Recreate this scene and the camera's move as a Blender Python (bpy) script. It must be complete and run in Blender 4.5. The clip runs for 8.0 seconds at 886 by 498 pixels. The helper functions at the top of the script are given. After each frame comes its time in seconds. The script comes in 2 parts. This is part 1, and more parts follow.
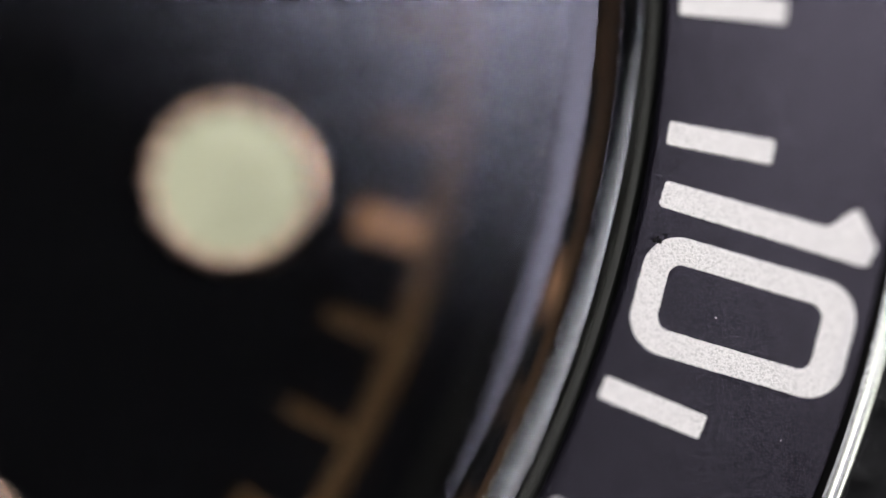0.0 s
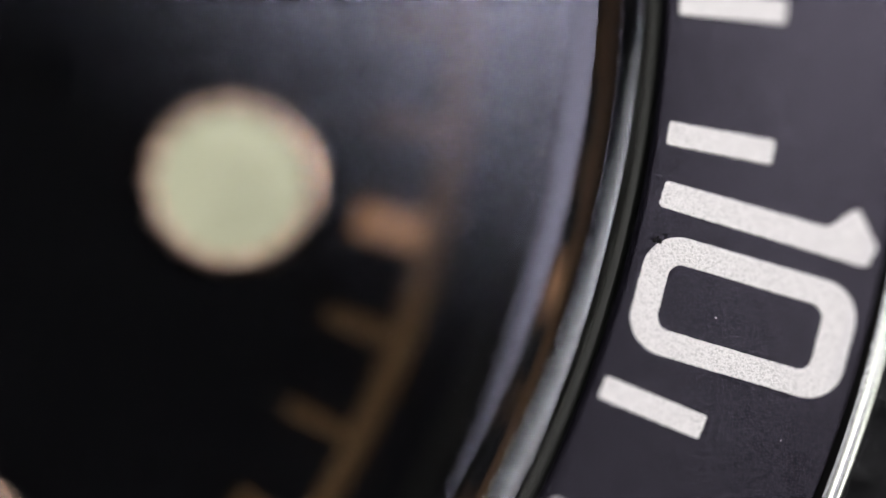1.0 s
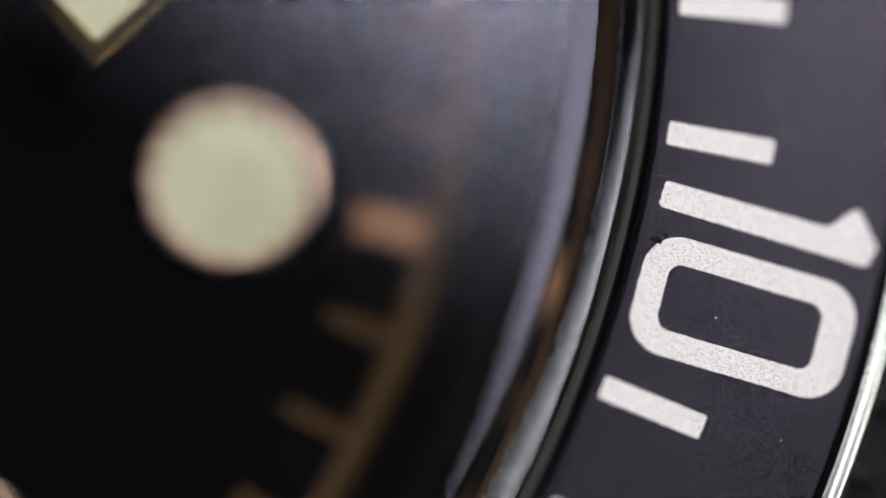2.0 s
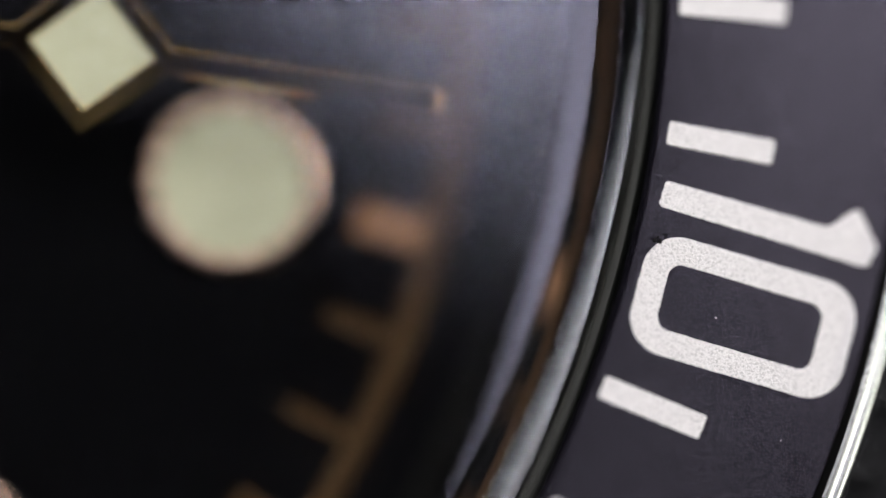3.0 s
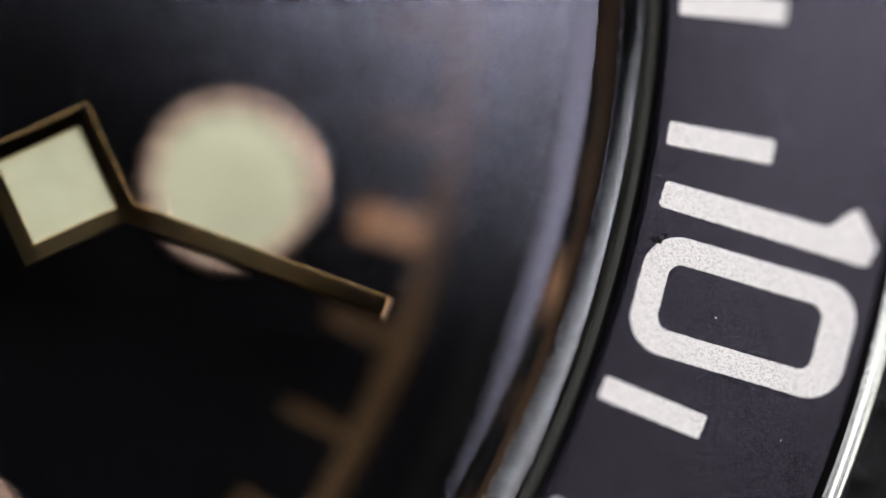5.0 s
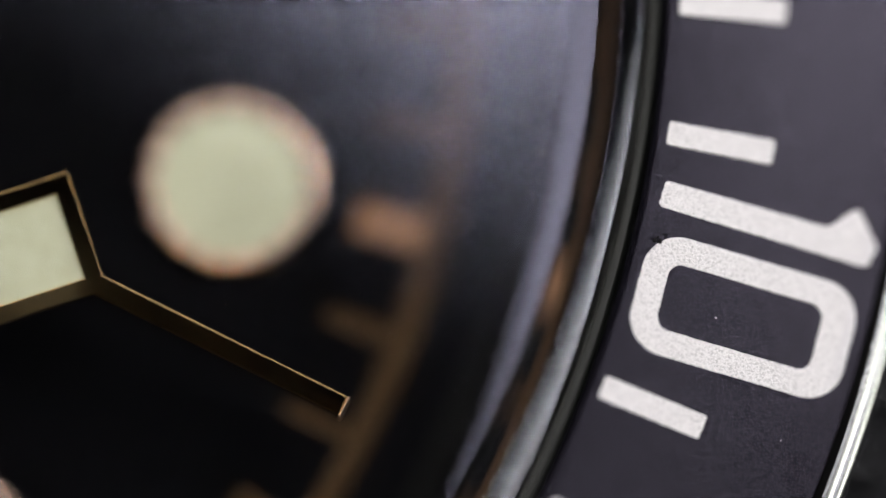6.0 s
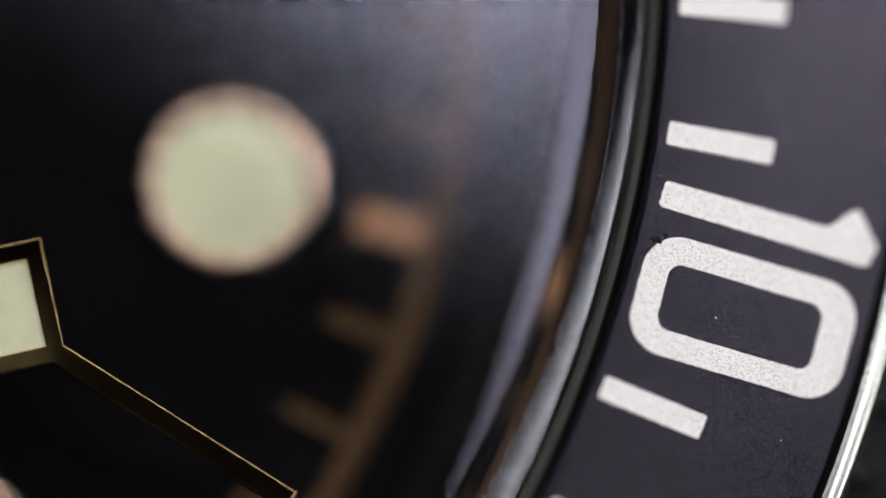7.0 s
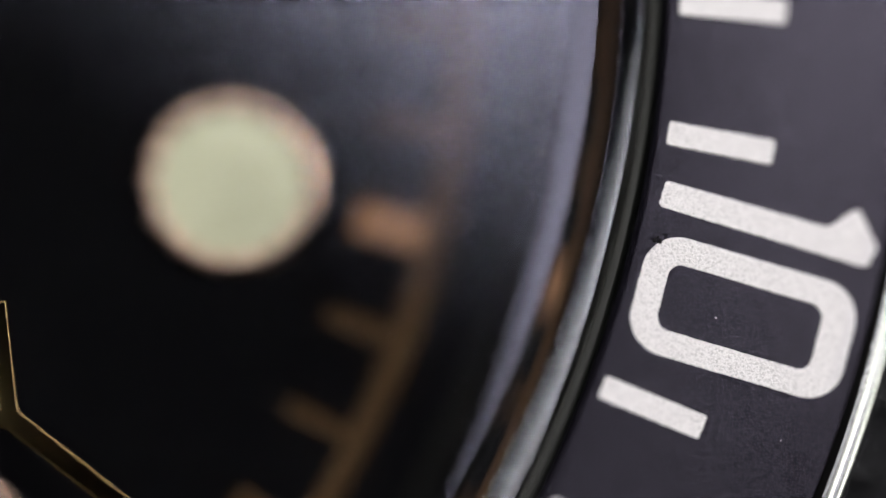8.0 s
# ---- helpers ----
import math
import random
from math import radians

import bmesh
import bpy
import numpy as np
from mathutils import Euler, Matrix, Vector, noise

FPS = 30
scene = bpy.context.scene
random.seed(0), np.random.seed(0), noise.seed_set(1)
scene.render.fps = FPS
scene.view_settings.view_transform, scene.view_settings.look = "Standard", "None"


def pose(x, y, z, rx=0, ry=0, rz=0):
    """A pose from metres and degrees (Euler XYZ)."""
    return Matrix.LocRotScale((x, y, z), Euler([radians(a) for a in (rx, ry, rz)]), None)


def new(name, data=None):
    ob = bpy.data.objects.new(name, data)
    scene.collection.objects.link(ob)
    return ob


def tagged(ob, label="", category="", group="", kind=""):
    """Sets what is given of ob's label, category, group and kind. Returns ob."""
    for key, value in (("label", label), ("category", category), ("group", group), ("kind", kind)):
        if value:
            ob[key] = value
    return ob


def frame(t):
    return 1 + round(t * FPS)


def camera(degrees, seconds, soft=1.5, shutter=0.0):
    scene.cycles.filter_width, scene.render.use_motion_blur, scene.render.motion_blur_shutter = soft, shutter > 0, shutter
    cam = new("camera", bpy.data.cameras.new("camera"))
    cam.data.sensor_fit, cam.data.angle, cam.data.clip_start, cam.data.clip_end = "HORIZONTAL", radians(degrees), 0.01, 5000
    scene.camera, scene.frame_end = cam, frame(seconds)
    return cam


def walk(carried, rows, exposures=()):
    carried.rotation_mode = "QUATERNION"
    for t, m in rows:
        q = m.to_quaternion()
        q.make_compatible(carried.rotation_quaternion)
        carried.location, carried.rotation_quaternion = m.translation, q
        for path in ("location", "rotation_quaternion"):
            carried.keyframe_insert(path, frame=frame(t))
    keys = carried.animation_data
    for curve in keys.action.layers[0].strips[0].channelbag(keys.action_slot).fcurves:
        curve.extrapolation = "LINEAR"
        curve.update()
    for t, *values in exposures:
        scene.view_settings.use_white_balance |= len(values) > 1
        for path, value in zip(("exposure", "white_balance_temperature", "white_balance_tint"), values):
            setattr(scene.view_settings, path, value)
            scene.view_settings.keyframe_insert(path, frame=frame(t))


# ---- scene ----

# Close view of a diver's watch lying on a dark table. The watch's own lengths are in millimetres (MM).
MM = 0.001
TOP = 0.0112            # height of the bezel insert's inner edge above the table
AXIS = 14.47            # clockwise angle of the ten-minute mark from world +x, degrees

# ---- camera ----
DIST = 130.0            # mm from lens to the bezel plane
SCALE = 145.115          # sets the lens: its field is 1568 / SCALE mm wide at that distance
TILT, LEAN = -9.5, 2.864
SHIFT = ((-1045.35 - 784) / SCALE, -(-112.29 - 441) / SCALE)
R = Matrix.Rotation(radians(TILT), 3, "X") @ Matrix.Rotation(radians(LEAN), 3, "Y")
eye = R.transposed() @ (Vector((0, 0, DIST)) - Vector((SHIFT[0], SHIFT[1], 0)))
cam_pose = Matrix.Translation(eye * MM + Vector((0, 0, TOP))) @ R.transposed().to_4x4()
cam = camera(math.degrees(2 * math.atan(784 / (SCALE * DIST))), 8.0, soft=1.5, shutter=0.5)
walk(cam, [(0.0, cam_pose), (8.0, cam_pose)])
cam.data.dof.use_dof = True
cam.data.dof.focus_distance = (DIST + 0.23) * MM
cam.data.dof.aperture_fstop = 14.8
cam.data.dof.aperture_ratio = 0.88

# ---- light ----
world = bpy.data.worlds.new("studio")
scene.world = world
world.use_nodes = True
world.node_tree.nodes["Background"].inputs[0].default_value = (0.55, 0.6, 0.7, 1)
world.node_tree.nodes["Background"].inputs[1].default_value = 0.01
scene.view_settings.exposure = 0.0


def softbox(name, azimuth, lean, dist, w, h, radiance, colour, twist=0):
    """An area lamp that faces the watch: azimuth counter-clockwise from +x, lean from the zenith, w across and h along the lean, twist about its own axis."""
    lamp = bpy.data.lights.new(name, "AREA")
    lamp.shape, lamp.size, lamp.size_y = "RECTANGLE", w, h
    lamp.energy, lamp.color = radiance * math.pi * w * h, colour
    ob = new(name, lamp)
    ob.matrix_world = Matrix.Translation((0.012, 0, TOP)) @ pose(0, 0, 0, 0, 0, azimuth - 90) @ pose(0, 0, 0, -lean) @ pose(0, 0, dist, 0, 0, twist)
    return ob


softbox("key_softbox", 69.4, 34.2, 0.5, 0.34, 0.25, 6.55, (1.0, 0.975, 1.01), -17.8)
softbox("key_softbox_skirt", 73, 34.4, 0.505, 0.38, 0.285, 1.75, (1.0, 0.975, 1.01), -17.8)
softbox("side_softbox", -15.5, 70, 0.5, 0.33, 0.12, 6.3, (1.0, 1.0, 0.85))
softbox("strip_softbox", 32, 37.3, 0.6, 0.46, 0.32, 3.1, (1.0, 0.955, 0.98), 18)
# Broad fill added for the gold edges, in place of dimly lit surroundings.
softbox("edge_fill", 98, 74, 0.8, 2.0, 0.45, 1.6, (1.0, 0.97, 0.93))


# ---- materials ----
def material(name, colour, rough, metal=0.0):
    m = bpy.data.materials.new(name)
    m.use_nodes = True
    b = m.node_tree.nodes["Principled BSDF"]
    b.inputs["Base Color"].default_value = (*colour, 1)
    b.inputs["Roughness"].default_value = rough
    b.inputs["Metallic"].default_value = metal
    return m


def noise_tex(m, scale, detail=3.0, rough=0.5):
    nt = m.node_tree
    co = nt.nodes.new("ShaderNodeTexCoord")
    n = nt.nodes.new("ShaderNodeTexNoise")
    n.inputs["Scale"].default_value = scale
    n.inputs["Detail"].default_value = detail
    n.inputs["Roughness"].default_value = rough
    nt.links.new(co.outputs["Object"], n.inputs["Vector"])
    return n.outputs[0]


def mottle(m, fac, low, high, a=0.35, b=0.65):
    """Colour between low and high by a noise value."""
    nt = m.node_tree
    ramp = nt.nodes.new("ShaderNodeValToRGB")
    ramp.color_ramp.elements[0].position, ramp.color_ramp.elements[1].position = a, b
    ramp.color_ramp.elements[0].color, ramp.color_ramp.elements[1].color = (*low, 1), (*high, 1)
    nt.links.new(fac, ramp.inputs[0])
    nt.links.new(ramp.outputs[0], nt.nodes["Principled BSDF"].inputs["Base Color"])
    return ramp.outputs[0]


def relief(m, fac, strength, height):
    nt = m.node_tree
    b = nt.nodes.new("ShaderNodeBump")
    b.inputs["Strength"].default_value = strength
    b.inputs["Distance"].default_value = height
    nt.links.new(fac, b.inputs["Height"])
    nt.links.new(b.outputs[0], nt.nodes["Principled BSDF"].inputs["Normal"])


def vary_rough(m, fac, low, high):
    nt = m.node_tree
    r = nt.nodes.new("ShaderNodeMapRange")
    r.inputs["To Min"].default_value, r.inputs["To Max"].default_value = low, high
    nt.links.new(fac, r.inputs["Value"])
    nt.links.new(r.outputs[0], nt.nodes["Principled BSDF"].inputs["Roughness"])


def pebbles(m, scale):
    """Small rounded grains: cells with soft gaps, pushed about by a finer noise."""
    nt = m.node_tree
    co = nt.nodes.new("ShaderNodeTexCoord")
    wob = nt.nodes.new("ShaderNodeTexNoise")
    wob.inputs["Scale"].default_value, wob.inputs["Detail"].default_value = scale * 0.9, 2
    add = nt.nodes.new("ShaderNodeVectorMath")
    add.operation = "MULTIPLY_ADD"
    add.inputs[1].default_value = (0.9 / scale,) * 3
    cell = nt.nodes.new("ShaderNodeTexVoronoi")
    cell.feature = "SMOOTH_F1"
    cell.inputs["Scale"].default_value, cell.inputs["Smoothness"].default_value = scale, 0.35
    flip = nt.nodes.new("ShaderNodeMath")
    flip.operation = "SUBTRACT"
    flip.inputs[0].default_value = 1.0
    nt.links.new(co.outputs["Object"], wob.inputs["Vector"])
    nt.links.new(wob.outputs["Color"], add.inputs[0])
    nt.links.new(co.outputs["Object"], add.inputs[2])
    nt.links.new(add.outputs[0], cell.inputs["Vector"])
    nt.links.new(cell.outputs["Distance"], flip.inputs[1])
    return flip.outputs[0]


INSERT = material("anodised_black", (0.05, 0.046, 0.058), 0.5)
grain = pebbles(INSERT, 52000)
# Gap colour and specular are lowered to paint shade between the grains.
mottle(INSERT, grain, (0.0008, 0.0007, 0.0012), (0.016, 0.0145, 0.021), 0.4, 0.9)
relief(INSERT, grain, 1.0, 0.0000018)
INSERT.node_tree.nodes["Principled BSDF"].inputs["Specular Tint"].default_value = (0.84, 0.78, 1.0, 1)
sheen = INSERT.node_tree.nodes.new("ShaderNodeMapRange")
sheen.inputs["From Min"].default_value, sheen.inputs["From Max"].default_value = 0.3, 0.9
sheen.inputs["To Min"].default_value, sheen.inputs["To Max"].default_value = 0.17, 0.66
INSERT.node_tree.links.new(grain, sheen.inputs["Value"])
INSERT.node_tree.links.new(sheen.outputs[0], INSERT.node_tree.nodes["Principled BSDF"].inputs["Specular IOR Level"])
vary_rough(INSERT, noise_tex(INSERT, 9000), 0.13, 0.2)

PRINT = material("white_print", (0.7, 0.68, 0.68), 0.6)
speck = noise_tex(PRINT, 34000, 2, 0.7)
mottle(PRINT, speck, (0.40, 0.39, 0.39), (0.71, 0.69, 0.69), 0.30, 0.54)
relief(PRINT, speck, 1.0, 0.00001)

STEEL = material("polished_steel", (0.50, 0.51, 0.54), 0.2, 1.0)
vary_rough(STEEL, noise_tex(STEEL, 3000), 0.2, 0.32)
# Steel of the coin edge, darkened to paint the shade below the rim.
SHADED_STEEL = material("shaded_steel", (0.008, 0.008, 0.009), 0.4)
SHADED_STEEL.node_tree.nodes["Principled BSDF"].inputs["Specular IOR Level"].default_value = 0.2
vary_rough(SHADED_STEEL, noise_tex(SHADED_STEEL, 3000), 0.22, 0.4)
GASKET = material("black_gasket", (0.012, 0.013, 0.010), 0.55)
GASKET.node_tree.nodes["Principled BSDF"].inputs["Specular IOR Level"].default_value = 0.3
vary_rough(GASKET, noise_tex(GASKET, 2500), 0.45, 0.65)
FLANGE = material("black_flange", (0.004, 0.004, 0.004), 0.5)
vary_rough(FLANGE, noise_tex(FLANGE, 2500), 0.4, 0.6)
FLANGE.node_tree.nodes["Principled BSDF"].inputs["Specular IOR Level"].default_value = 0.1
GOLD = material("rose_gold", (0.87, 0.61, 0.31), 0.05, 1.0)
vary_rough(GOLD, noise_tex(GOLD, 6000), 0.01, 0.03)
FROSTED = material("frosted_gold", (0.76, 0.55, 0.45), 0.45, 1.0)
vary_rough(FROSTED, noise_tex(FROSTED, 9000), 0.38, 0.5)
GILT = material("gilt_print", (0.035, 0.02, 0.009), 0.3)
GILT.node_tree.nodes["Principled BSDF"].inputs["Specular IOR Level"].default_value = 0.38
GILT.node_tree.nodes["Principled BSDF"].inputs["Specular Tint"].default_value = (1.0, 0.72, 0.42, 1)
mottle(GILT, noise_tex(GILT, 5000), (0.018, 0.0090, 0.0042), (0.027, 0.0138, 0.0066))
COPPER = material("copper_print", (0.19, 0.1, 0.06), 0.4)
COPPER.node_tree.nodes["Principled BSDF"].inputs["Specular IOR Level"].default_value = 0.2
mottle(COPPER, noise_tex(COPPER, 5000), (0.16, 0.083, 0.043), (0.21, 0.109, 0.057))
ROSE = material("satin_rose_gold", (0.90, 0.66, 0.56), 0.3, 1.0)
vary_rough(ROSE, noise_tex(ROSE, 6000), 0.24, 0.3)
LUME = material("cream_lume", (0.33, 0.345, 0.245), 0.75)
lumps = noise_tex(LUME, 5000, 3)
mottle(LUME, lumps, (0.347, 0.36, 0.256), (0.382, 0.395, 0.288))
relief(LUME, lumps, 0.3, 0.00001)
DIAL = material("matt_black_dial", (0.004, 0.004, 0.005), 0.3)
mottle(DIAL, noise_tex(DIAL, 4000), (0.0014, 0.0014, 0.0018), (0.0026, 0.0026, 0.0033))
DIAL.node_tree.nodes["Principled BSDF"].inputs["Specular IOR Level"].default_value = 0.012
RUBBER = material("dark_table", (0.02, 0.02, 0.022), 0.6)
RUBBER.node_tree.nodes["Principled BSDF"].inputs["Specular IOR Level"].default_value = 0.08
mottle(RUBBER, noise_tex(RUBBER, 700), (0.005, 0.005, 0.006), (0.010, 0.010, 0.011))
WALL = material("dark_wall", (0.05, 0.05, 0.055), 0.8)
mottle(WALL, noise_tex(WALL, 6), (0.045, 0.045, 0.05), (0.055, 0.055, 0.06))
SAPPHIRE = material("sapphire", (0.9, 0.9, 0.9), 0.0)
SAPPHIRE.node_tree.nodes["Principled BSDF"].inputs["Transmission Weight"].default_value = 1.0
SAPPHIRE.node_tree.nodes["Principled BSDF"].inputs["IOR"].default_value = 1.77
SAPPHIRE.node_tree.nodes["Principled BSDF"].inputs["Specular Tint"].default_value = (0.74, 0.76, 1.0, 1)

# ---- mesh tools (all lengths in mm) ----
def part(name, bm, mat, parent=None, label="", angle=30):
    """Links a bmesh as one mesh object, scaled from mm, under a thing or a part."""
    bmesh.ops.recalc_face_normals(bm, faces=bm.faces)
    me = bpy.data.meshes.new(name)
    bm.to_mesh(me)
    bm.free()
    me.transform(Matrix.Scale(MM, 4))
    for p in me.polygons:
        p.use_smooth = True
    me.set_sharp_from_angle(angle=radians(angle))
    me.materials.append(mat)
    ob = new(name, me)
    if parent:
        ob.parent = parent
    if label:
        tagged(ob, label)
    return ob


def at_angle(ob, deg, z=0.0):
    """Turns a part about the watch's axis: deg clockwise from +x, z in mm."""
    ob.matrix_basis = pose(0, 0, z * MM, 0, 0, -deg)
    return ob


def lathe(profile, segs=360, closed=True):
    """A body of revolution about z from (radius, height) points; closed: the profile is a loop."""
    bm = bmesh.new()
    rings = []
    for r, z in profile:
        if r < 1e-6:
            rings.append([bm.verts.new((0, 0, z))])
        else:
            rings.append([bm.verts.new((r * math.cos(2 * math.pi * i / segs), r * math.sin(2 * math.pi * i / segs), z)) for i in range(segs)])
    n = len(rings)
    for k in range(n if closed else n - 1):
        a, b = rings[k], rings[(k + 1) % n]
        for i in range(segs):
            j = (i + 1) % segs
            quad = [a[i % len(a)], a[j % len(a)], b[j % len(b)], b[i % len(b)]]
            quad = list(dict.fromkeys(quad))
            if len(quad) > 2:
                bm.faces.new(quad)
    return bm


def arc(cx, cy, r, a0, a1, n):
    return [(cx + r * math.cos(radians(a0 + (a1 - a0) * i / n)), cy + r * math.sin(radians(a0 + (a1 - a0) * i / n))) for i in range(n + 1)]


def rounded(x0, y0, x1, y1, r, n=8):
    """Outline of a rectangle with rounded corners, counter-clockwise."""
    return (arc(x1 - r, y0 + r, r, -90, 0, n) + arc(x1 - r, y1 - r, r, 0, 90, n)
            + arc(x0 + r, y1 - r, r, 90, 180, n) + arc(x0 + r, y0 + r, r, 180, 270, n))


def slab(outline, z0, z1, hole=None, chamfer=0.0, drop=None):
    """A plate with the given outline, optional hole of as many points, and a chamfered upper outer edge."""
    bm = bmesh.new()
    n = len(outline)

    def ring(points, z):
        return [bm.verts.new((x, y, z)) for x, y in points]

    def band(a, b):
        for i in range(n):
            j = (i + 1) % n
            bm.faces.new((a[i], a[j], b[j], b[i]))

    low = ring(outline, z0)
    if chamfer:
        mid = ring(outline, z1 - (chamfer if drop is None else drop))
        top = ring(inset(outline, chamfer), z1)
        band(low, mid)
        band(mid, top)
    else:
        top = ring(outline, z1)
        band(low, top)
    if hole:
        hl, ht = ring(hole, z0), ring(hole, z1)
        band(ht, hl)
        band(top, ht)
        band(hl, low)
    else:
        bm.faces.new(top)
        bm.faces.new(low[::-1])
    return bm


def pierced(outline, hole, z0, z1, edge, inner):
    """A plate of any outline with a hole of any shape; both upper edges are bevelled."""
    bm = bmesh.new()

    def ring(points, z):
        vs = [bm.verts.new((x, y, z)) for x, y in points]
        return vs, [bm.edges.new((vs[i - 1], vs[i])) for i in range(len(vs))]

    def band(a, b):
        n = len(a[0])
        for i in range(n):
            bm.faces.new((a[0][i - 1], a[0][i], b[0][i], b[0][i - 1]))

    def worn(points, size):
        """Rings of a polished edge, from the wall to the top: steep, a broad facet, then shallower; a negative size for a hole."""
        steps = [(0.08, 75), (0.15, 55), (0.5, 38), (0.15, 30), (0.12, 24)]
        depth = sum(w * math.tan(radians(slope)) for w, slope in steps)
        run, z = 0.0, z1 - abs(size) * depth
        out = [ring(points, z)]
        for w, slope in steps:
            run, z = run + w, z + abs(size) * w * math.tan(radians(slope))
            out.append(ring(inset(points, size * run), z))
        return out

    low, hlow = ring(outline, z0), ring(hole, z0)
    rim, lip = worn(outline, edge), worn(hole, -inner)
    for loops in ([low] + rim, [hlow] + lip):
        for a, b in zip(loops, loops[1:]):
            band(a, b)
    for edges in (rim[-1][1] + lip[-1][1], low[1] + hlow[1]):
        bmesh.ops.triangle_fill(bm, use_beauty=True, edges=edges)
    return bm


def inset(points, d):
    """The counter-clockwise outline moved inwards by d."""
    out = []
    n = len(points)
    for i in range(n):
        p, q, s = Vector(points[i - 1]), Vector(points[i]), Vector(points[(i + 1) % n])
        e, f = (q - p), (s - q)
        if e.length < 1e-7 or f.length < 1e-7:
            e = f = (s - p)
        e, f = e.normalized(), f.normalized()
        ne, nf = Vector((-e.y, e.x)), Vector((-f.y, f.x))
        m = (ne + nf).normalized()
        out.append(tuple(q + m * (d / max(0.3, m.dot(ne)))))
    return out


# ---- the room and the table ----
def room():
    bm = bmesh.new()
    bmesh.ops.create_cube(bm, size=1, matrix=Matrix.Translation((0, 0, -400)) @ Matrix.Diagonal((900, 700, 800, 1)))
    bmesh.ops.bevel(bm, geom=bm.edges[:], offset=2, segments=2, affect="EDGES")
    tagged(part("table", bm, RUBBER), "dark matt studio table under the watch", "table", kind="structure")
    for name, x, y, sx, sy in (("wall_north", 0, 1550, 3200, 100), ("wall_south", 0, -1550, 3200, 100),
                               ("wall_east", 1550, 0, 100, 3000), ("wall_west", -1550, 0, 100, 3000)):
        bm = bmesh.new()
        bmesh.ops.create_cube(bm, size=1, matrix=Matrix.Translation((x, y, 450)) @ Matrix.Diagonal((sx, sy, 2500, 1)))
        tagged(part(name, bm, WALL), "dark grey painted studio wall", "wall", kind="structure")
    for name, z in (("floor", -850), ("ceiling", 1750)):
        bm = bmesh.new()
        bmesh.ops.create_cube(bm, size=1, matrix=Matrix.Translation((0, 0, z)) @ Matrix.Diagonal((3200, 3200, 100, 1)))
        tagged(part(name, bm, WALL), "dark grey studio " + name, name, kind="structure")


room()

# ---- the watch ----
watch = tagged(new("wristwatch"), "black diver's wristwatch with gilt markings lying face up", "watch")
watch.location = (0, 0, TOP)

Z_DIAL, Z_HAND = -2.80, -1.58
SLOPE = 0.18


def insert_z(r):
    return -(r - 15.35) * SLOPE


def case():
    part("case", lathe([(0, -TOP / MM), (14.0, -TOP / MM), (16.5, -10.2), (18.4, -8.0), (18.8, -4.0), (18.6, -2.9), (15.6, -2.9),
                        (15.6, -3.9), (0, -3.9)], 180, closed=False), STEEL, watch, "polished steel watch case")


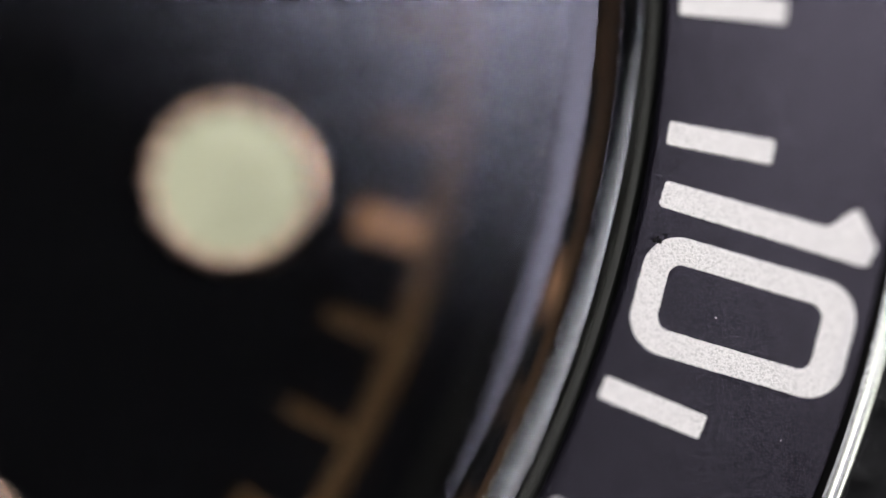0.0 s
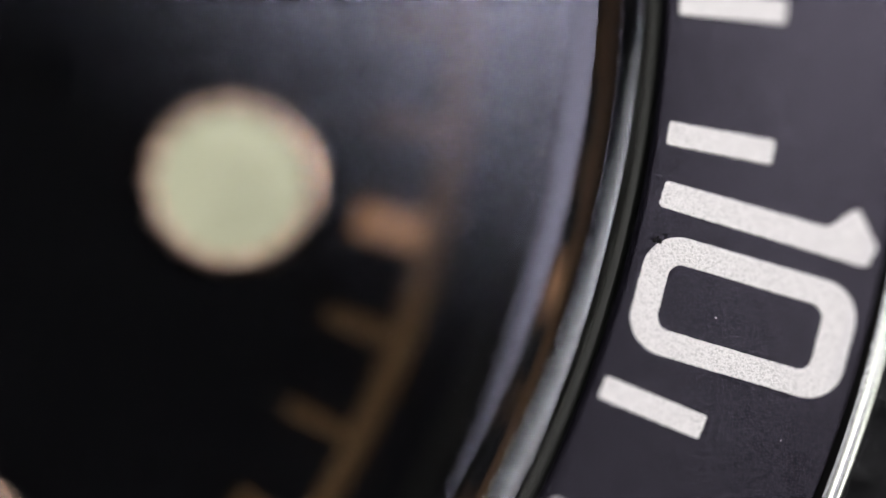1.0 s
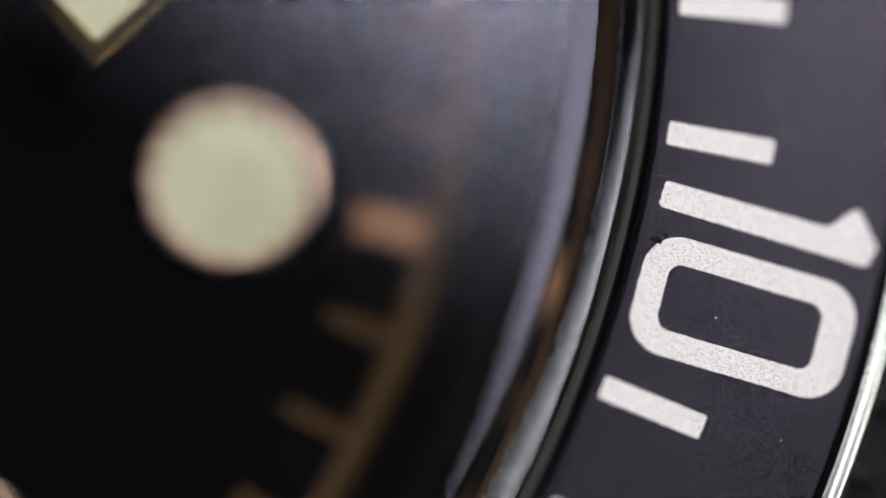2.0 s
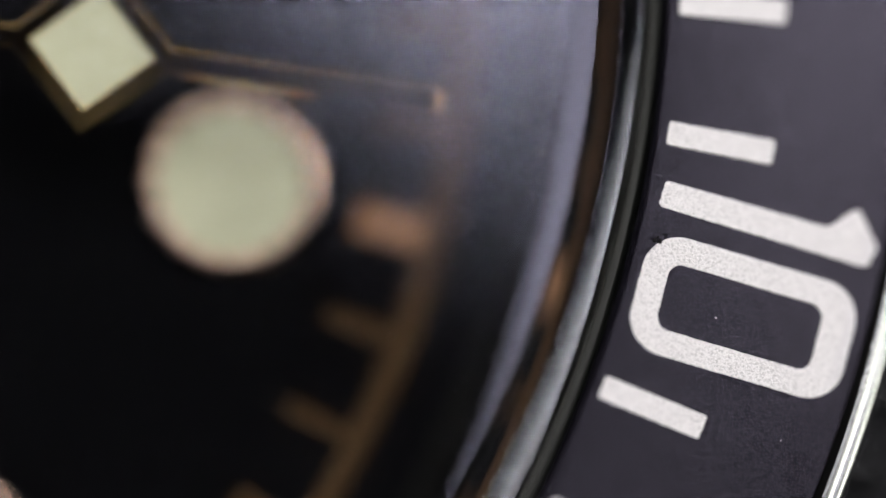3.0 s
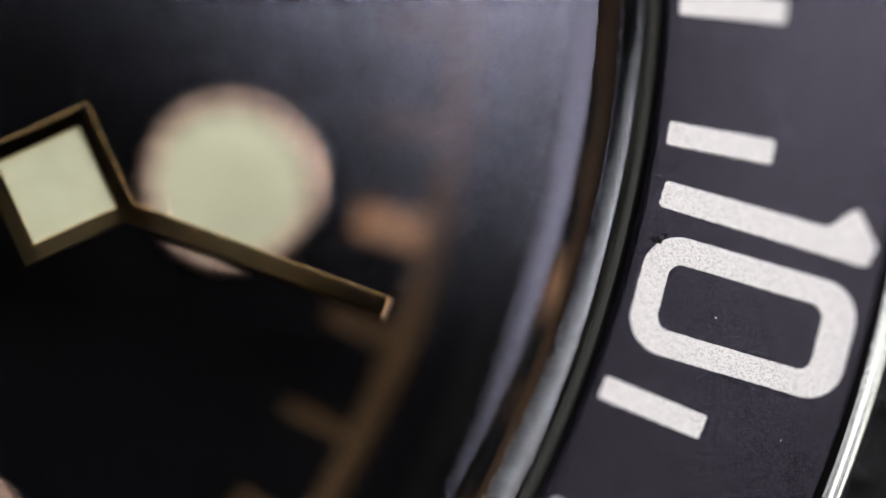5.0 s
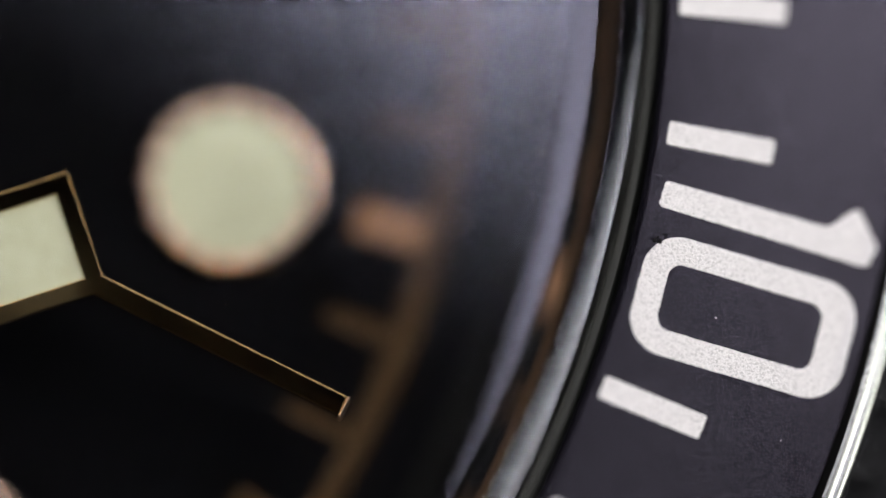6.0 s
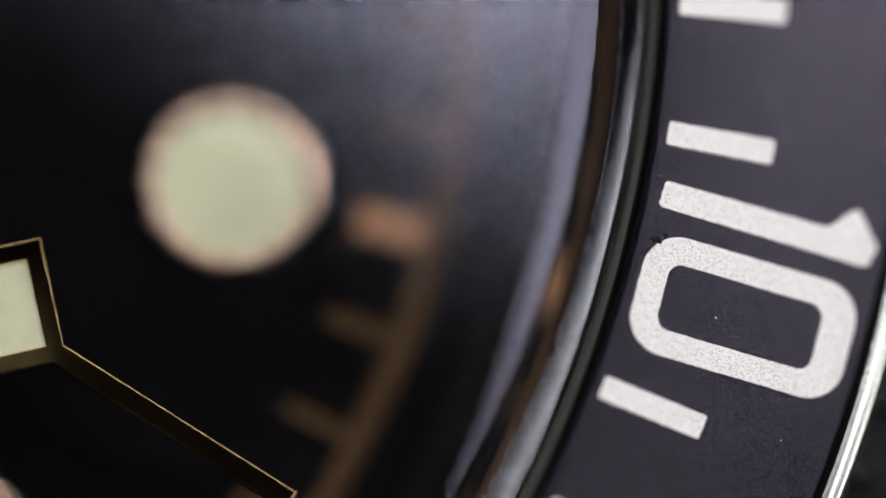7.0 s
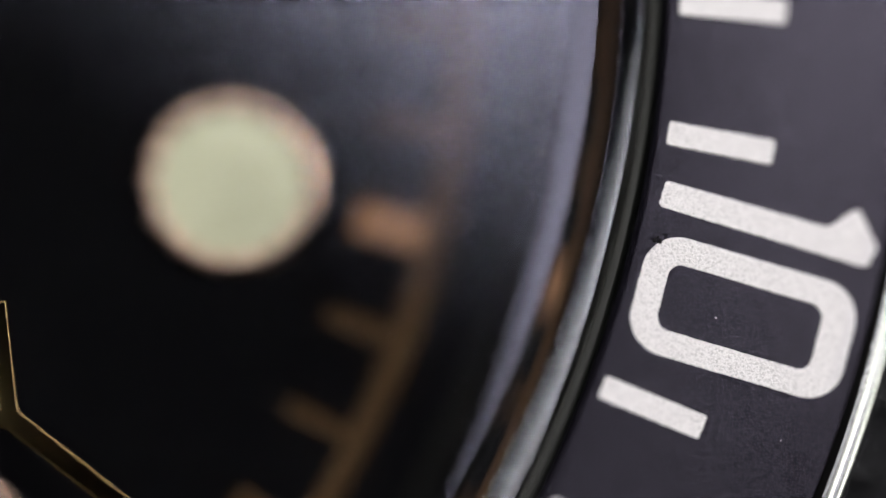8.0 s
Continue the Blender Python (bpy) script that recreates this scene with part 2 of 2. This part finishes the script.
def bezel():
    """Steel bezel with a coin edge, its sloped black insert, print on the insert."""
    ring = part("bezel", lathe([(15.42, -0.72), (15.42, -2.8), (18.55, -2.8), (18.62, -2.6), (18.62, -1.10), (18.80, -1.00), (18.79, -0.62), (18.785, -0.57), (18.765, -0.506),
                                (18.75, -0.486), (18.72, -0.466), (18.668, -0.4395), (18.661, -0.4385), (18.654, -0.431), (18.58, -0.395), (18.54, -0.38), (18.537, -0.395), (18.537, -1.10), (15.60, -1.10), (15.60, -0.72)]), STEEL, watch, "polished steel rotating bezel")
    teeth = 120
    tooth = None
    for i in range(teeth):
        if tooth is None:
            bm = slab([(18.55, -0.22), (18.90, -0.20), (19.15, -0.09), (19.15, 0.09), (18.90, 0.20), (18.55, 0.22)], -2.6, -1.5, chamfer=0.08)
            tooth = part("bezel_tooth", bm, SHADED_STEEL, ring)
            ob = tooth
        else:
            ob = new("bezel_tooth", tooth.data)
            ob.parent = ring
        at_angle(ob, i * 360 / teeth + 1.1)
    # Black ring added in the groove to paint its shade.
    part("gap_shade_ring", lathe([(18.455, -1.08), (18.455, -0.575), (18.468, -0.562), (18.53, -0.425), (18.535, -0.42), (18.535, -1.08)]), FLANGE, watch, "thin black ring added to paint the shaded gap round the insert")
    ins = part("bezel_insert", lathe([(15.36, insert_z(15.36) - 0.07), (15.375, insert_z(15.375) - 0.04), (15.40, insert_z(15.40) - 0.018), (15.45, insert_z(15.45)), (18.435, insert_z(18.435)), (18.452, insert_z(18.452) - 0.03), (18.452, -1.08), (15.62, -1.08), (15.62, -0.70), (15.36, -0.70)]),
               INSERT, watch, "matt black anodised bezel insert")

    def lay(bm):
        """Tips a flat print onto the cone of the insert."""
        for v in bm.verts:
            r = math.hypot(v.co.x, v.co.y)
            v.co.z += insert_z(r)
        return bm

    def ragged(points, n):
        """The closed outline resampled to n points, with the slightly rough edge of a print."""
        ends = points[1:] + points[:1]
        spans = [math.dist(p, q) for p, q in zip(points, ends)]
        total, out = sum(spans), []
        k, done = 0, 0.0
        for i in range(n):
            d = total * i / n
            while d > done + spans[k]:
                done += spans[k]
                k += 1
            f = (d - done) / max(spans[k], 1e-9)
            p, q = Vector(points[k]), Vector(ends[k])
            c = p.lerp(q, f)
            m = noise.noise_vector(Vector((c.x * 16, c.y * 16, n * 0.37))) * 0.006 + noise.noise_vector(Vector((c.x * 45, c.y * 45, 3.1))) * 0.007
            out.append((c.x + m.x, c.y + m.y))
        return out

    def strip(u0, u1, w0, w1, r):
        pts = rounded(u0, -w0 / 2, u1, w0 / 2, r, 4)
        pts = [(x, y * (1 + (w1 / w0 - 1) * (x - u0) / (u1 - u0))) for x, y in pts]
        return lay(slab(ragged([p for i, p in enumerate(pts) if math.dist(p, pts[i - 1]) > 1e-6], 160), -0.004, 0.012))

    for k in (8, 9, 11, 12):
        at_angle(part("minute_mark", strip(15.545, 16.875, 0.295, 0.31, 0.03), PRINT, ins, "white printed minute mark"), AXIS + 6 * (k - 10))
    # numeral 1: u along the radius, v clockwise
    one = [(15.575, -0.755), (15.585, -1.02), (15.63, -1.05), (17.63, -1.065), (17.70, -1.10), (17.915, -1.355), (17.97, -1.38), (18.02, -1.355),
           (18.285, -1.04), (18.315, -0.98), (18.265, -0.755), (18.21, -0.715), (15.61, -0.715)]
    one = [(u, -v) for u, v in one]
    at_angle(part("numeral_one", lay(slab(ragged(one, 360), -0.004, 0.012)), PRINT, ins, "white printed numeral 1"), AXIS)
    outer = ragged(rounded(15.565, -1.058, 18.29, 0.43, 0.47, 10), 400)
    inner = ragged(rounded(15.90, -0.735, 17.87, 0.094, 0.17, 10), 400)
    at_angle(part("numeral_zero", lay(slab(outer, -0.004, 0.012, inner)), PRINT, ins, "white printed numeral 0"), AXIS)


def crystal():
    top = [(r, 1.20 - 0.70 * (r / 14.4) ** 2) for r in (0, 2, 4, 6, 8, 10, 11, 12, 13, 13.6, 13.9)]

    def run(r, z, steps):
        """Goes on from (r, z) by (width, slope down in degrees) steps."""
        out = []
        for w, slope in steps:
            r, z = r + w, z - w * math.tan(radians(slope))
            out.append((r, z))
        return out

    edge = run(*top[-1], [(0.07, 5.9), (0.07, 6.8), (0.06, 8.0), (0.06, 9.5), (0.06, 11.0), (0.06, 13.0), (0.06, 15.0), (0.06, 17.0), (0.06, 18.5), (0.06, 20.0)])
    edge += run(*edge[-1], [(0.055, 48), (0.055, 47), (0.055, 46), (0.055, 45), (0.05, 44), (0.05, 43), (0.006, 18), (0.045, 41), (0.045, 40), (0.045, 39), (0.045, 37.5), (0.04, 36), (0.015, 34), (0.008, 18), (0.003, 60), (0.002, 80)])
    edge += [(edge[-1][0] + 0.006, -0.40), (edge[-1][0] + 0.006, -0.95), (15.08, -1.05)]
    low = [(r, -1.05 + 0.60 * (1 - (r / 14.9) ** 2)) for r in (14.9, 14.5, 14, 13, 12, 10, 8, 6, 4, 2, 0)]
    ob = part("crystal", lathe(top + edge + low, 1080, closed=False), SAPPHIRE, watch, "clear domed sapphire crystal", angle=8)
    ob.visible_shadow = False
    part("crystal_ring", lathe([(15.175, -0.17), (15.19, -0.145), (15.22, -0.135), (15.28, -0.14), (15.30, -0.17), (15.31, -0.42), (15.35, -0.45), (15.41, -0.75), (15.41, -2.8), (15.175, -2.8)]), GASKET, watch, "dark ring round the crystal")


def rim_marker(name, outline, rim, lip):
    """An applied marker: gold surround with lume in it."""
    bm = slab(outline, 0, 0.30, inset(outline, rim), chamfer=lip, drop=lip * 0.95)
    return part(name, bm, ROSE, None), part("lume", slab(inset(outline, rim - 0.005), 0.02, 0.24), LUME)


def round_marker(r, radius, rim):
    """An applied round marker: rounded gold rim, slightly domed lume."""
    a, b, top = radius - rim, radius, 0.30
    profile = [(b, 0), (b, top - 0.05), (b - 0.005, top - 0.04), (b - 0.07, top), (a + 0.07, top), (a + 0.004, top - 0.043), (a, top - 0.05), (a, 0)]
    filling = [(0, 0.27), (a * 0.5, 0.262), (a * 0.8, 0.245), (a + 0.004, 0.22), (a + 0.004, 0.02), (0, 0.02)]
    out = []
    for name, bm, mat in (("round_hour_marker", lathe(profile, 96), ROSE), ("lume", lathe(filling, 96, closed=False), LUME)):
        bmesh.ops.translate(bm, verts=bm.verts, vec=(r, 0, 0))
        out.append(part(name, bm, mat))
    return out


def dial():
    plate = part("dial", lathe([(0, 0), (14.2, 0), (14.2, -0.4), (0, -0.4)], 180, closed=False), DIAL, watch, "matt black dial")
    plate.location = (0, 0, Z_DIAL * MM)
    flange = part("flange", lathe([(13.75, Z_DIAL + 0.02), (13.80, Z_DIAL + 0.1), (14.75, -1.25), (15.1, -1.10), (15.1, Z_DIAL), (14.25, Z_DIAL - 0.3), (14.25, Z_DIAL + 0.02)]), FLANGE, watch, "black sloped flange round the dial")
    part("minute_ring", lathe([(12.80, 0.001), (12.80, 0.012), (13.12, 0.012), (13.12, 0.001)]), GILT, plate, "gilt printed minute ring")
    five = part("minute_tick", slab(rounded(11.97, -0.24, 12.81, 0.24, 0.05, 3), 0.001, 0.014), COPPER, plate, "broad copper five-minute tick")
    one = part("minute_tick", slab(rounded(11.97, -0.115, 12.81, 0.115, 0.04, 3), 0.001, 0.014), GILT, plate, "gilt minute tick")
    for k in range(60):
        src = five if k % 5 == 0 else one
        if k in (10, 11):
            ob = five if k == 10 else one
        else:
            ob = new("minute_tick", src.data)
            ob.parent = plate
            tagged(ob, src["label"])
        at_angle(ob, AXIS + 6 * (k - 10))
    made = [(AXIS + 0.13, *round_marker(10.368, 1.08, 0.17)), (AXIS + 30, *rim_marker("bar_hour_marker", rounded(7.4, -0.515, 11.3, 0.515, 0.08, 4), 0.26, 0.10))]
    for deg, rim, lume in made:
        rim.parent = plate
        lume.parent = rim
        tagged(rim, "rose gold hour marker filled with cream lume")
        tagged(lume, "pale cream luminous filling")
        at_angle(rim, deg)


def seconds_hand():
    """Needle with a square lume plate on its corner; it points along its own +x."""
    hand = tagged(new("seconds_hand"), "thin gold seconds hand with a square lume plate")
    hand.parent = watch
    c, h, w = 8.38, 1.10, 0.132
    outline = [(12.675, -w), (12.675, w), (c + h - w, w), (c, h), (c - h + w, w), (-3.0, w), (-3.0, -w), (c - h + w, -w), (c, -h), (c + h - w, -w)]
    q = h - 0.325
    hole = [(c + q, 0), (c, q), (c - q, 0), (c, -q)]
    part("hand_body", pierced(outline, hole, 0, 0.24, 0.026, 0.016), GOLD, hand, "polished gold needle and square frame", angle=1)
    # Rougher end piece added to give the tip its glint.
    part("needle_tip", slab([(12.67, -w), (12.692, -w), (12.692, w), (12.67, w)], 0.0, 0.238, chamfer=0.01, drop=0.01), FROSTED, hand, "frosted end piece added for a glint on the tip")
    q += 0.01
    part("lume_plate", slab([(c + q, 0), (c, q), (c - q, 0), (c, -q)], 0.02, 0.19), LUME, hand, "pale cream luminous plate")
    part("hub", lathe([(0, 0.34), (0.62, 0.34), (0.72, 0.26), (0.72, -1.3), (0, -1.3)], 48, closed=False), GOLD, hand, "round gold hub")
    return hand


def dust(name, r, deg, size, mat, label):
    """A tiny crumb lying on the bezel insert."""
    bm = bmesh.new()
    bmesh.ops.create_icosphere(bm, subdivisions=2, radius=size)
    for v in bm.verts:
        v.co *= 1 + 0.5 * noise.noise(v.co * 60 + Vector((r, deg, 0)))
        v.co.z *= 0.6
    a = radians(-deg)
    ob = part(name, bm, mat)
    ob.location = (r * math.cos(a) * MM, r * math.sin(a) * MM, TOP + (insert_z(r) + size * 0.4) * MM)
    tagged(ob, label, "dust", group="crumbs on the bezel")


case()
bezel()
dust("dust_speck", 16.608, 15.895, 0.007, PRINT, "pale dust speck on the black bezel insert")
dust("dust_speck", 17.828, 19.751, 0.006, PRINT, "pale dust speck on the black bezel insert")
dust("dirt_crumb", 15.706, 13.387, 0.032, FLANGE, "black dirt crumb beside the printed zero")
dust("dirt_crumb", 15.640, 13.40, 0.026, FLANGE, "black dirt crumb beside the printed zero")
dust("dirt_crumb", 15.668, 13.22, 0.016, FLANGE, "black dirt crumb beside the printed zero")
dial()
crystal()
hand = seconds_hand()

# ---- what moves: the seconds hand, eight beats a second ----
HAND_START = -9.91      # clockwise angle from +x at the first instant
BEAT, FIRST, PERIOD = 0.75, 0.033, 0.12485


def hand_angle(t):
    x = (t - FIRST) / PERIOD
    n = math.floor(x)
    return HAND_START + BEAT * (n + min(1.0, (x - n) / 0.2))


def motions():
    rows = []
    for i in range(241):
        t = i / 30
        rows.append((t, pose(0, 0, Z_HAND * MM, 0, 0, -hand_angle(t))))
    walk(hand, rows)


motions()
